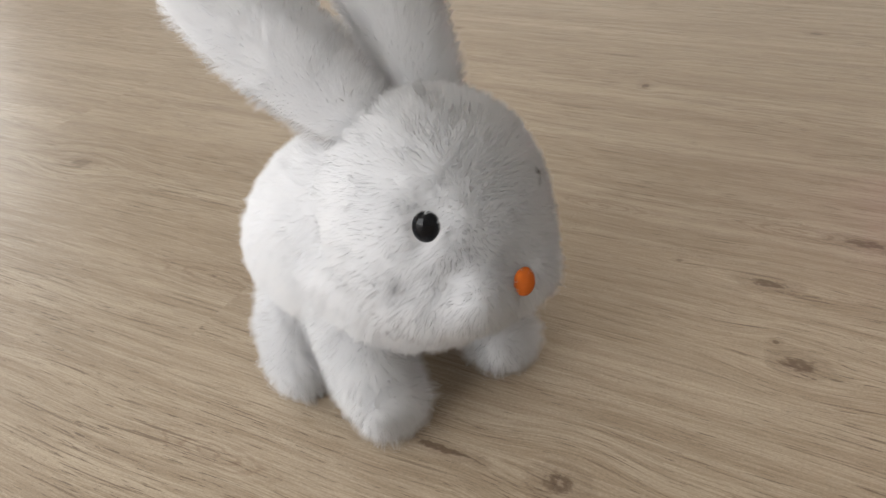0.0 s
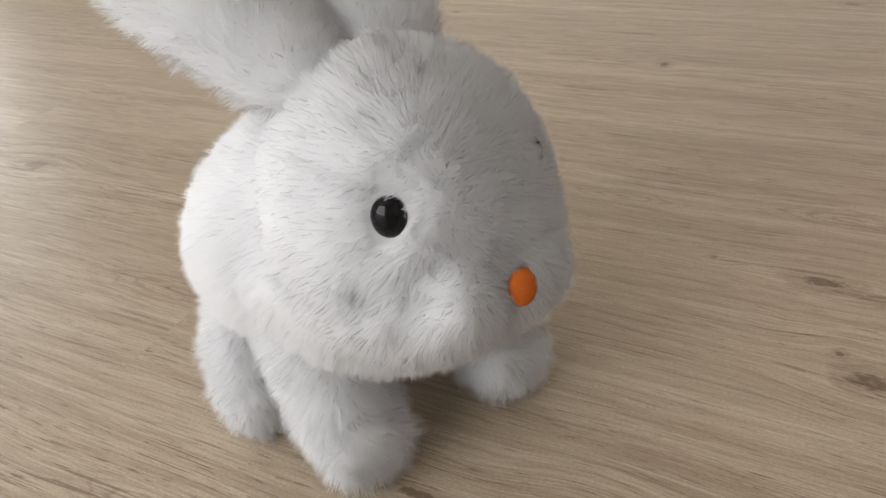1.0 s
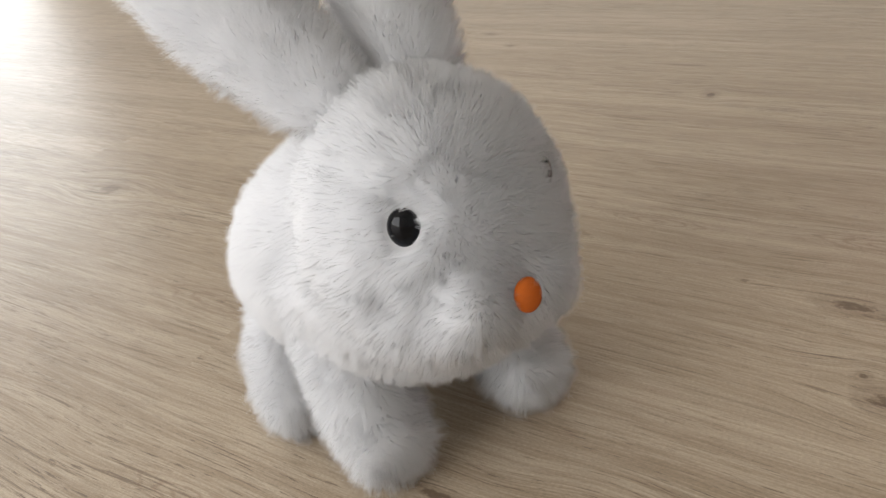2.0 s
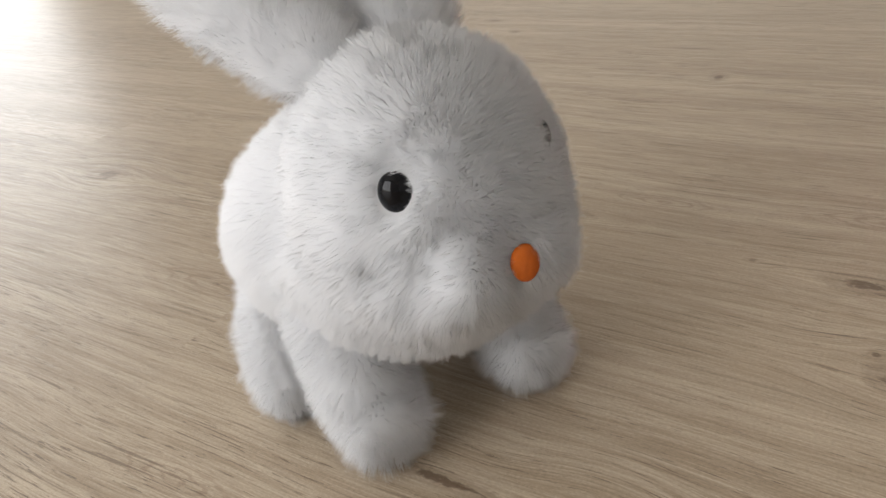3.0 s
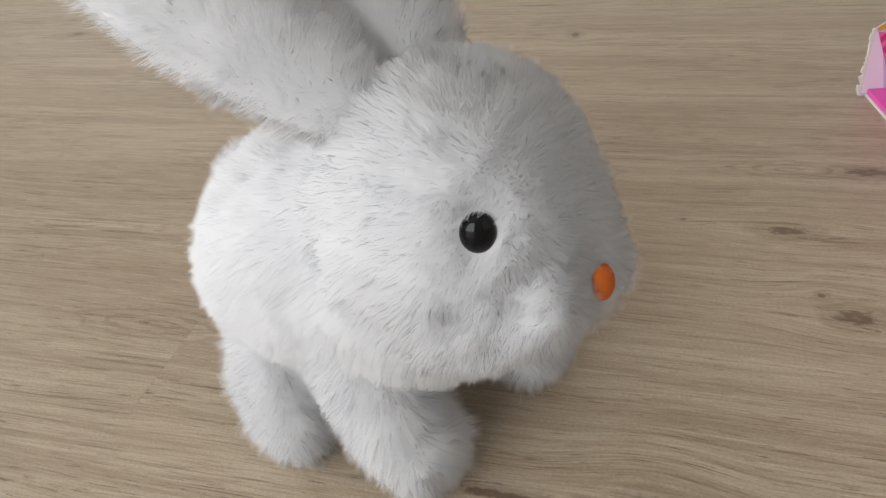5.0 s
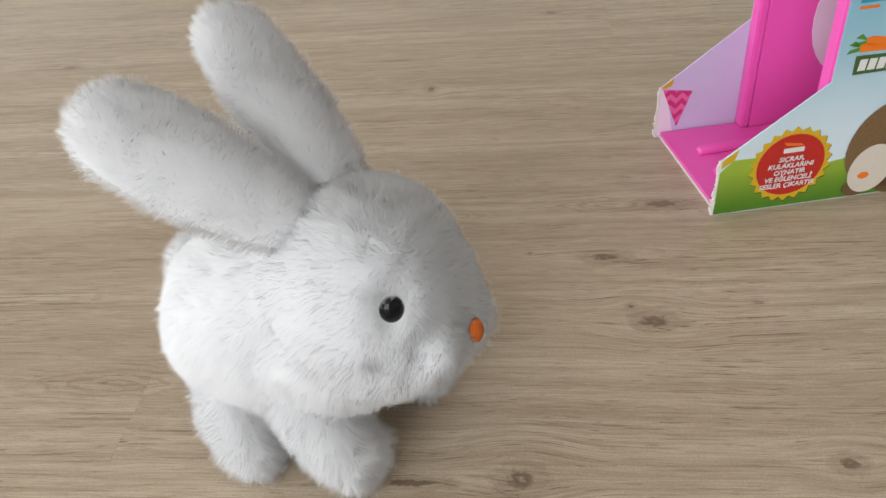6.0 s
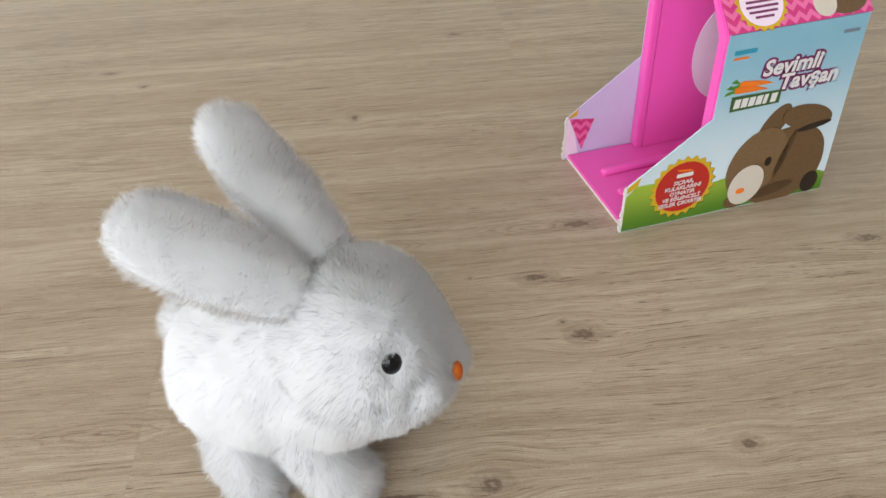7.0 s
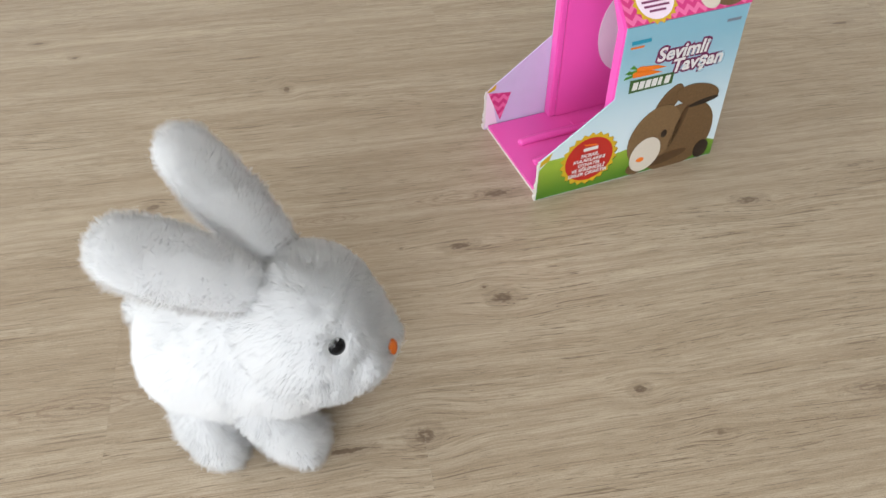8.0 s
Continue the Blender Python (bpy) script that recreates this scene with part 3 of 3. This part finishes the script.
# pink insert: a tray with two rails, an arched front frame and the tunnel behind it
bm = bmesh.new()
bmesh.ops.create_cube(bm, size=1.0, matrix=Matrix.Translation(((0.004 + D - 0.006) / 2, W / 2, 0.0036)) @ Matrix.Diagonal((D - 0.010, W - 0.005, 0.0032, 1)))
part("tray", from_bm("tray", bm, PINK), carton, "flat pink plastic tray")
for y in (0.078, 0.0445):
    rail = loft([(0.020, y, 0.0062), (0.026, y, 0.0075), (0.05, y, 0.008), (0.09, y, 0.008), (0.13, y, 0.0065)], (0.0042,) * 5, (0.0035, 0.004, 0.004, 0.004, 0.0035), (0, 1, 0), 14, 24)
    part("rail", mesh_of("rail", rail[0], rail[1], PINK, True), carton, "raised rounded pink rail")


part("rib", slab("rib", 0.0868, 0.0885, 0.079, 0.094, 0.0050, 0.0066, PINK, 0.0005), carton, "thin cross rib of the tray")


def arch(inset, n=7):
    """The house outline in y, z, drawn in by inset, with rounded shoulders."""
    y0, y1, ze = 0.0016 + inset, W - 0.0016 - inset, EAVE - 0.002 - inset * 0.41
    apex = RIDGE - 0.003 - inset * 1.41
    pts = [(y0, 0.0055), (y0, ze)]
    pts += [(y0 + (W / 2 - y0) * k / n, ze + (apex - ze) * (1 - (1 - k / n) ** (1 + inset * 55))) for k in range(1, n)]
    pts += [(W / 2, apex)]
    pts += [(W - y, z) for y, z in reversed(pts[:-1])]
    return pts


def tube(name, outer, inner, x0, x1, mat):
    n = len(outer)
    verts = [(x, y, z) for x in (x0, x1) for ring in (outer, inner) for y, z in ring]
    faces = []
    for i in range(n - 1):
        faces += [(i, i + 1, n + i + 1, n + i), (2 * n + i + 1, 2 * n + i, 3 * n + i, 3 * n + i + 1), (i + 1, i, 2 * n + i, 2 * n + i + 1), (n + i, n + i + 1, 3 * n + i + 1, 3 * n + i)]
    faces += [(0, n, 3 * n, 2 * n), (n - 1, 3 * n - 1, 4 * n - 1, 2 * n - 1)]
    bm = bmesh.new()
    vs = [bm.verts.new(v) for v in verts]
    for f in faces:
        bm.faces.new([vs[k] for k in f])
    bmesh.ops.recalc_face_normals(bm, faces=bm.faces[:])
    sharp = [e for e in bm.edges if len(e.link_faces) == 2 and e.calc_face_angle() > 0.9]
    bmesh.ops.bevel(bm, geom=sharp, offset=0.0011, segments=2, affect="EDGES")
    return from_bm(name, bm, mat)


part("front_frame", tube("front_frame", arch(0.0), arch(0.012), FRONT - 0.001, FRONT + 0.006, PINK), carton, "arched pink plastic front frame")
part("tunnel", tube("tunnel", arch(0.0105), arch(0.012), FRONT + 0.0062, D - 0.008, PINK), carton, "pink plastic inner wall")
part("oval_window", sheet("oval_window", oval(0.152, 0.095, 0.038, 0.050), 0.0008, PALE), carton, "pale oval cut-out of the insert", pose(0, W - 0.0150, 0))


def flat(name, outline, mat, layer, parent=near, label="", m=None):
    """One printed shape on a panel, a hair's breadth proud of it; layer: how many shapes it lies over."""
    lift = -0.00022 * (layer + 1)
    return part(name, sheet(name, outline, 0.0002, mat), parent, label, pose(0, lift, 0) if m is None else m @ pose(0, lift, 0))


hill = [(0.0008, 0.0006), (0.0012, 0.036)] + [(0.010 + 0.0175 * k, 0.0435 + 0.004 * math.sin(k * 1.4 + 0.4) - 0.0024 * k) for k in range(11)] + [(D - 0.0007, 0.0185), (D - 0.0004, 0.0006)]
flat("meadow", hill, MEADOW, 0, label="printed green meadow")
flat("yellow_corner", [(0.0016, 0.0395), (0.0022, 0.0458), (0.013, 0.0538), (0.0105, 0.0455)], INK["yellow"], 1)
# printed badge
flat("badge_shadow", starburst(0.0533, 0.0348, 0.0270, 0.0305, 22), INK["dark"], 1)
flat("badge_rim", starburst(0.0528, 0.0356, 0.0270, 0.0305, 22), INK["yellow"], 2, label="yellow jagged badge rim")
flat("badge_disc", oval(0.0528, 0.0356, 0.0248, 0.0248, n=40), INK["red"], 3, label="red printed badge")
flat("badge_carrot", [(0.0445, 0.0545), (0.0575, 0.0525), (0.0605, 0.0505), (0.047, 0.052)], INK["orange"], 4)
flat("badge_bar", [(0.0455, 0.0460), (0.0605, 0.0460), (0.0605, 0.0497), (0.0455, 0.0497)], INK["white"], 4)
for k, words in enumerate(("SIÇRAR,", "KULAKLARINI", "OYNATIR", "VE EĞLENCELİ", "SESLER ÇIKARTIR")):
    part("lettering", lettering("lettering", words, 0.0054, INK["white"], 0.0001, 0.1, 0.00012), near, "small white capital lettering", pose(0.0528, -0.0013, 0.0408 - 0.0054 * k))
# printed title
for words, x, z in (("Sevimli", 0.131, 0.1330), ("Tavşan", 0.1495, 0.1185)):
    for glyph in islands(lettering("letter_outline", words, 0.0185, INK["plum"], 0.0001, 0.12, 0.0024)):
        part("letter_outline", glyph, near, "plum outline of a title letter", pose(x + 0.0004, -0.0005, z - 0.0003))
    for glyph in islands(lettering("letter", words, 0.0185, INK["white"], 0.0001, 0.12, 0.0005)):
        part("letter", glyph, near, "white title letter", pose(x, -0.0010, z))
# carrots, name plate as plain shapes, maker's mark, age mark
for z, dx in ((0.1225, 0.0), (0.1180, -0.0035)):
    flat("carrot", [(0.0865 + dx, z + 0.0022), (0.090 + dx, z + 0.0036), (0.108 + dx, z + 0.0012), (0.1175 + dx, z - 0.0024), (0.104 + dx, z - 0.0026), (0.0875 + dx, z - 0.0022)], INK["orange"], 2, label="printed orange carrot")
    flat("carrot_leaf", [(0.079 + dx, z + 0.0034), (0.0868 + dx, z + 0.0012), (0.080 + dx, z - 0.0002), (0.0785 + dx, z - 0.0028), (0.0876 + dx, z - 0.0014), (0.0872 + dx, z + 0.002), (0.083 + dx, z + 0.006)], INK["leaf"], 1)
flat("name_plate", [(0.0825, 0.1000), (0.1270, 0.1008), (0.1270, 0.1125), (0.0820, 0.1135)], INK["olive"], 3)
for k in range(6):
    x = 0.0850 + 0.0066 * k
    flat("name_block", [(x, 0.1026), (x + 0.0052 if k != 4 else x + 0.0034, 0.1028), (x + 0.0060 if k != 4 else x + 0.0042, 0.1106), (x + 0.0008, 0.1106)], INK["white"], 4)
flat("maker_mark", [(0.0765, 0.1492), (0.0955, 0.1492), (0.0955, 0.1528), (0.0765, 0.1528)], INK["teal"], 1)
flat("maker_mark", [(0.0765, 0.1452), (0.0895, 0.1452), (0.0895, 0.1470), (0.0765, 0.1470)], INK["orange"], 1)
flat("age_mark", [(0.171, 0.1520), (0.1855, 0.1520), (0.1855, 0.1548), (0.171, 0.1548)], INK["grey"], 1)
# the brown toy in the print, as plain flat shapes
flat("brown_ear", oval(0.1290, 0.080, 0.010, 0.020, -32), INK["brown"], 1)
flat("dark_edge", oval(0.128, 0.066, 0.008, 0.012, -32), INK["umber"], 2)
flat("brown_shape", oval(0.148, 0.036, 0.040, 0.0385, 8, 36, 0.9), INK["brown"], 2, label="plain brown printed shape")
flat("brown_shape", oval(0.121, 0.044, 0.027, 0.034, -18, 32), INK["tan"], 3)
flat("brown_ear", oval(0.160, 0.0815, 0.025, 0.0115, -14), INK["brown"], 4)
flat("dark_edge", oval(0.1690, 0.0715, 0.016, 0.0030, 8), INK["dark"], 5)
flat("fold", oval(0.1470, 0.048, 0.0035, 0.024, -14), INK["umber"], 3)
flat("fold", oval(0.1420, 0.0125, 0.022, 0.0055, 10), INK["umber"], 4)
flat("brown_shape", oval(0.107, 0.0085, 0.010, 0.0075, 0), INK["brown"], 4)
flat("dark_shape", oval(0.1815, 0.012, 0.0085, 0.011, 0), INK["dark"], 4)
flat("cream_shape", oval(0.1150, 0.0235, 0.0165, 0.0200, -12), INK["cream"], 6, label="cream oval in the print")
flat("dark_dot", oval(0.1318, 0.0440, 0.0032, 0.0045), INK["dark"], 6)
flat("orange_dot", oval(0.1105, 0.0185, 0.0042, 0.0028), INK["orange"], 7)
# print on the roof panel
ROOF = pose(0, 0, 0, -90)


def on_roof(name, outline, mat, layer):
    return part(name, sheet(name, outline, 0.0002, mat), roof, "", pose(0, 0, 0.00022 * (layer + 1), -90))


on_roof("badge_rim", starburst(0.1005, 0.020, 0.0195, 0.0225, 20), INK["yellow"], 1)
on_roof("badge_disc", oval(0.1005, 0.020, 0.0180, 0.0180, n=32), PALE, 2)
for k in range(6):
    half = (0.008, 0.012, 0.0135, 0.013, 0.011, 0.007)[k]
    on_roof("word_bar", [(0.1005 - half, 0.0085 + 0.0040 * k), (0.1005 + half, 0.0085 + 0.0040 * k), (0.1005 + half, 0.0104 + 0.0040 * k), (0.1005 - half, 0.0104 + 0.0040 * k)], INK["plum"], 3)
on_roof("brown_shape", oval(0.172, 0.014, 0.019, 0.013), INK["brown"], 1)
on_roof("cream_shape", oval(0.153, 0.012, 0.010, 0.0105), INK["cream"], 2)
# pennant on the inner face of the far side, turned corner
flat("pennant", [(0.0030, 0.0440), (0.0285, 0.0400), (0.0175, 0.0085)], ZIG, 1, far, "pink zigzag pennant")
flat("yellow_corner", [(0.0015, 0.0462), (0.0115, 0.0532), (0.0105, 0.0470), (0.0035, 0.0446)], INK["yellow"], 1, far)
flat("pale_edge", [(0.0006, 0.0020), (0.0015, 0.0440), (0.0060, 0.0430), (0.0150, 0.0020)], PALE, 0, far)

# ---- glazing ----
def glazed(name, along, a0, a1, z0, z1, at, panes, label):
    """A window or glazed door: frame bars, panes."""
    ob = new(name)
    ob.matrix_basis = Matrix.Translation(at) @ along
    tagged(ob, label, "window", kind="structure")
    for x0, x1, lo, hi in ((a0, a1, z0, z0 + 0.07), (a0, a1, z1 - 0.07, z1), (a0, a0 + 0.07, z0 + 0.07, z1 - 0.07), (a1 - 0.07, a1, z0 + 0.07, z1 - 0.07)):
        part("window_frame", slab("window_frame", x0, x1, 0.09, 0.16, lo, hi, UPVC, 0.004), ob)
    for k in range(1, panes):
        x = a0 + (a1 - a0) * k / panes
        part("window_frame", slab("window_frame", x - 0.045, x + 0.045, 0.10, 0.15, z0 + 0.07, z1 - 0.07, UPVC, 0.004), ob)
    for k in range(panes):
        x0, x1 = a0 + (a1 - a0) * k / panes + 0.06, a0 + (a1 - a0) * (k + 1) / panes - 0.06
        part("pane", slab("pane", x0, x1, 0.121, 0.129, z0 + 0.06, z1 - 0.06, GLASS), ob, "clear glass pane").visible_shadow = False
    return ob


glazed("door_1", pose(0, 0, 0, 0, 0, 90), DOOR["y0"], DOOR["y1"], DOOR["z0"], DOOR["z1"], (X0, 0, 0), 3, "white framed glazed door to the daylight")
# unseen window, added only to frame the south fill lamp
glazed("fill_window", pose(0, 0, 0, 0, 0, 180), -SIDE["x1"], -SIDE["x0"], SIDE["z0"], SIDE["z1"], (0, Y0, 0), 2, "white framed window, unseen, added round the fill lamp")
for name, box in (("baseboard_north", (X0, X1, Y1 - 0.015, Y1, 0, 0.08)), ("baseboard_east", (X1 - 0.015, X1, Y0, Y1 - 0.015, 0, 0.08)), ("baseboard_south", (X0, X1 - 0.015, Y0, Y0 + 0.015, 0, 0.08))):
    tagged(new(name, slab(name, *box, SKIRT, 0.003)), "white lacquered baseboard along the wall", "baseboard", kind="structure")

# ---- floor: click-laminate boards, 0.19 m wide, on a screed ----
floor = tagged(new("floor", slab("floor", X0 - T, X1 + T, Y0 - T, Y1 + T, -0.12, -0.0072, CARTON)), "pale oak laminate floor with fine grain and small knots", "floor", kind="structure")
BOARD_W, BOARD_L, SEAM = 0.19, 1.283, 0.395
JOINT = {0: 0.044, -1: 0.60, -2: 0.66, -3: -0.29, -4: -0.064}
boards = {}
row0, row1 = math.floor((Y0 - SEAM) / BOARD_W), math.ceil((Y1 - SEAM) / BOARD_W)
for row in range(row0, row1):
    y0, y1 = max(SEAM + row * BOARD_W, Y0), min(SEAM + (row + 1) * BOARD_W, Y1)
    start = JOINT.get(row, (row * 0.417) % BOARD_L)
    x = start - BOARD_L * math.ceil((start - X0) / BOARD_L)
    while x < X1:
        a, b = max(x, X0), min(x + BOARD_L, X1)
        x += BOARD_L
        if b - a < 0.02 or y1 - y0 < 0.01:
            continue
        key = (round(b - a, 4), round(y1 - y0, 4))
        if key not in boards:
            hx, hy, g, c = key[0] / 2 - 0.00002, key[1] / 2 - 0.00002, 0.00009, 0.00005
            vs = [(sx * hx, sy * hy, -0.007) for sx, sy in ((-1, -1), (1, -1), (1, 1), (-1, 1))] + [(sx * hx, sy * hy, -c) for sx, sy in ((-1, -1), (1, -1), (1, 1), (-1, 1))] + [(sx * (hx - g), sy * (hy - g), 0) for sx, sy in ((-1, -1), (1, -1), (1, 1), (-1, 1))]
            fs = [(3, 2, 1, 0), (8, 9, 10, 11)] + [(k + i, k + (i + 1) % 4, k + 4 + (i + 1) % 4, k + 4 + i) for k in (0, 4) for i in range(4)]
            boards[key] = mesh_of("plank", vs, fs, OAK)
        part("plank", boards[key], floor, "", Matrix.Translation(((a + b) / 2, (y0 + y1) / 2, 0)))
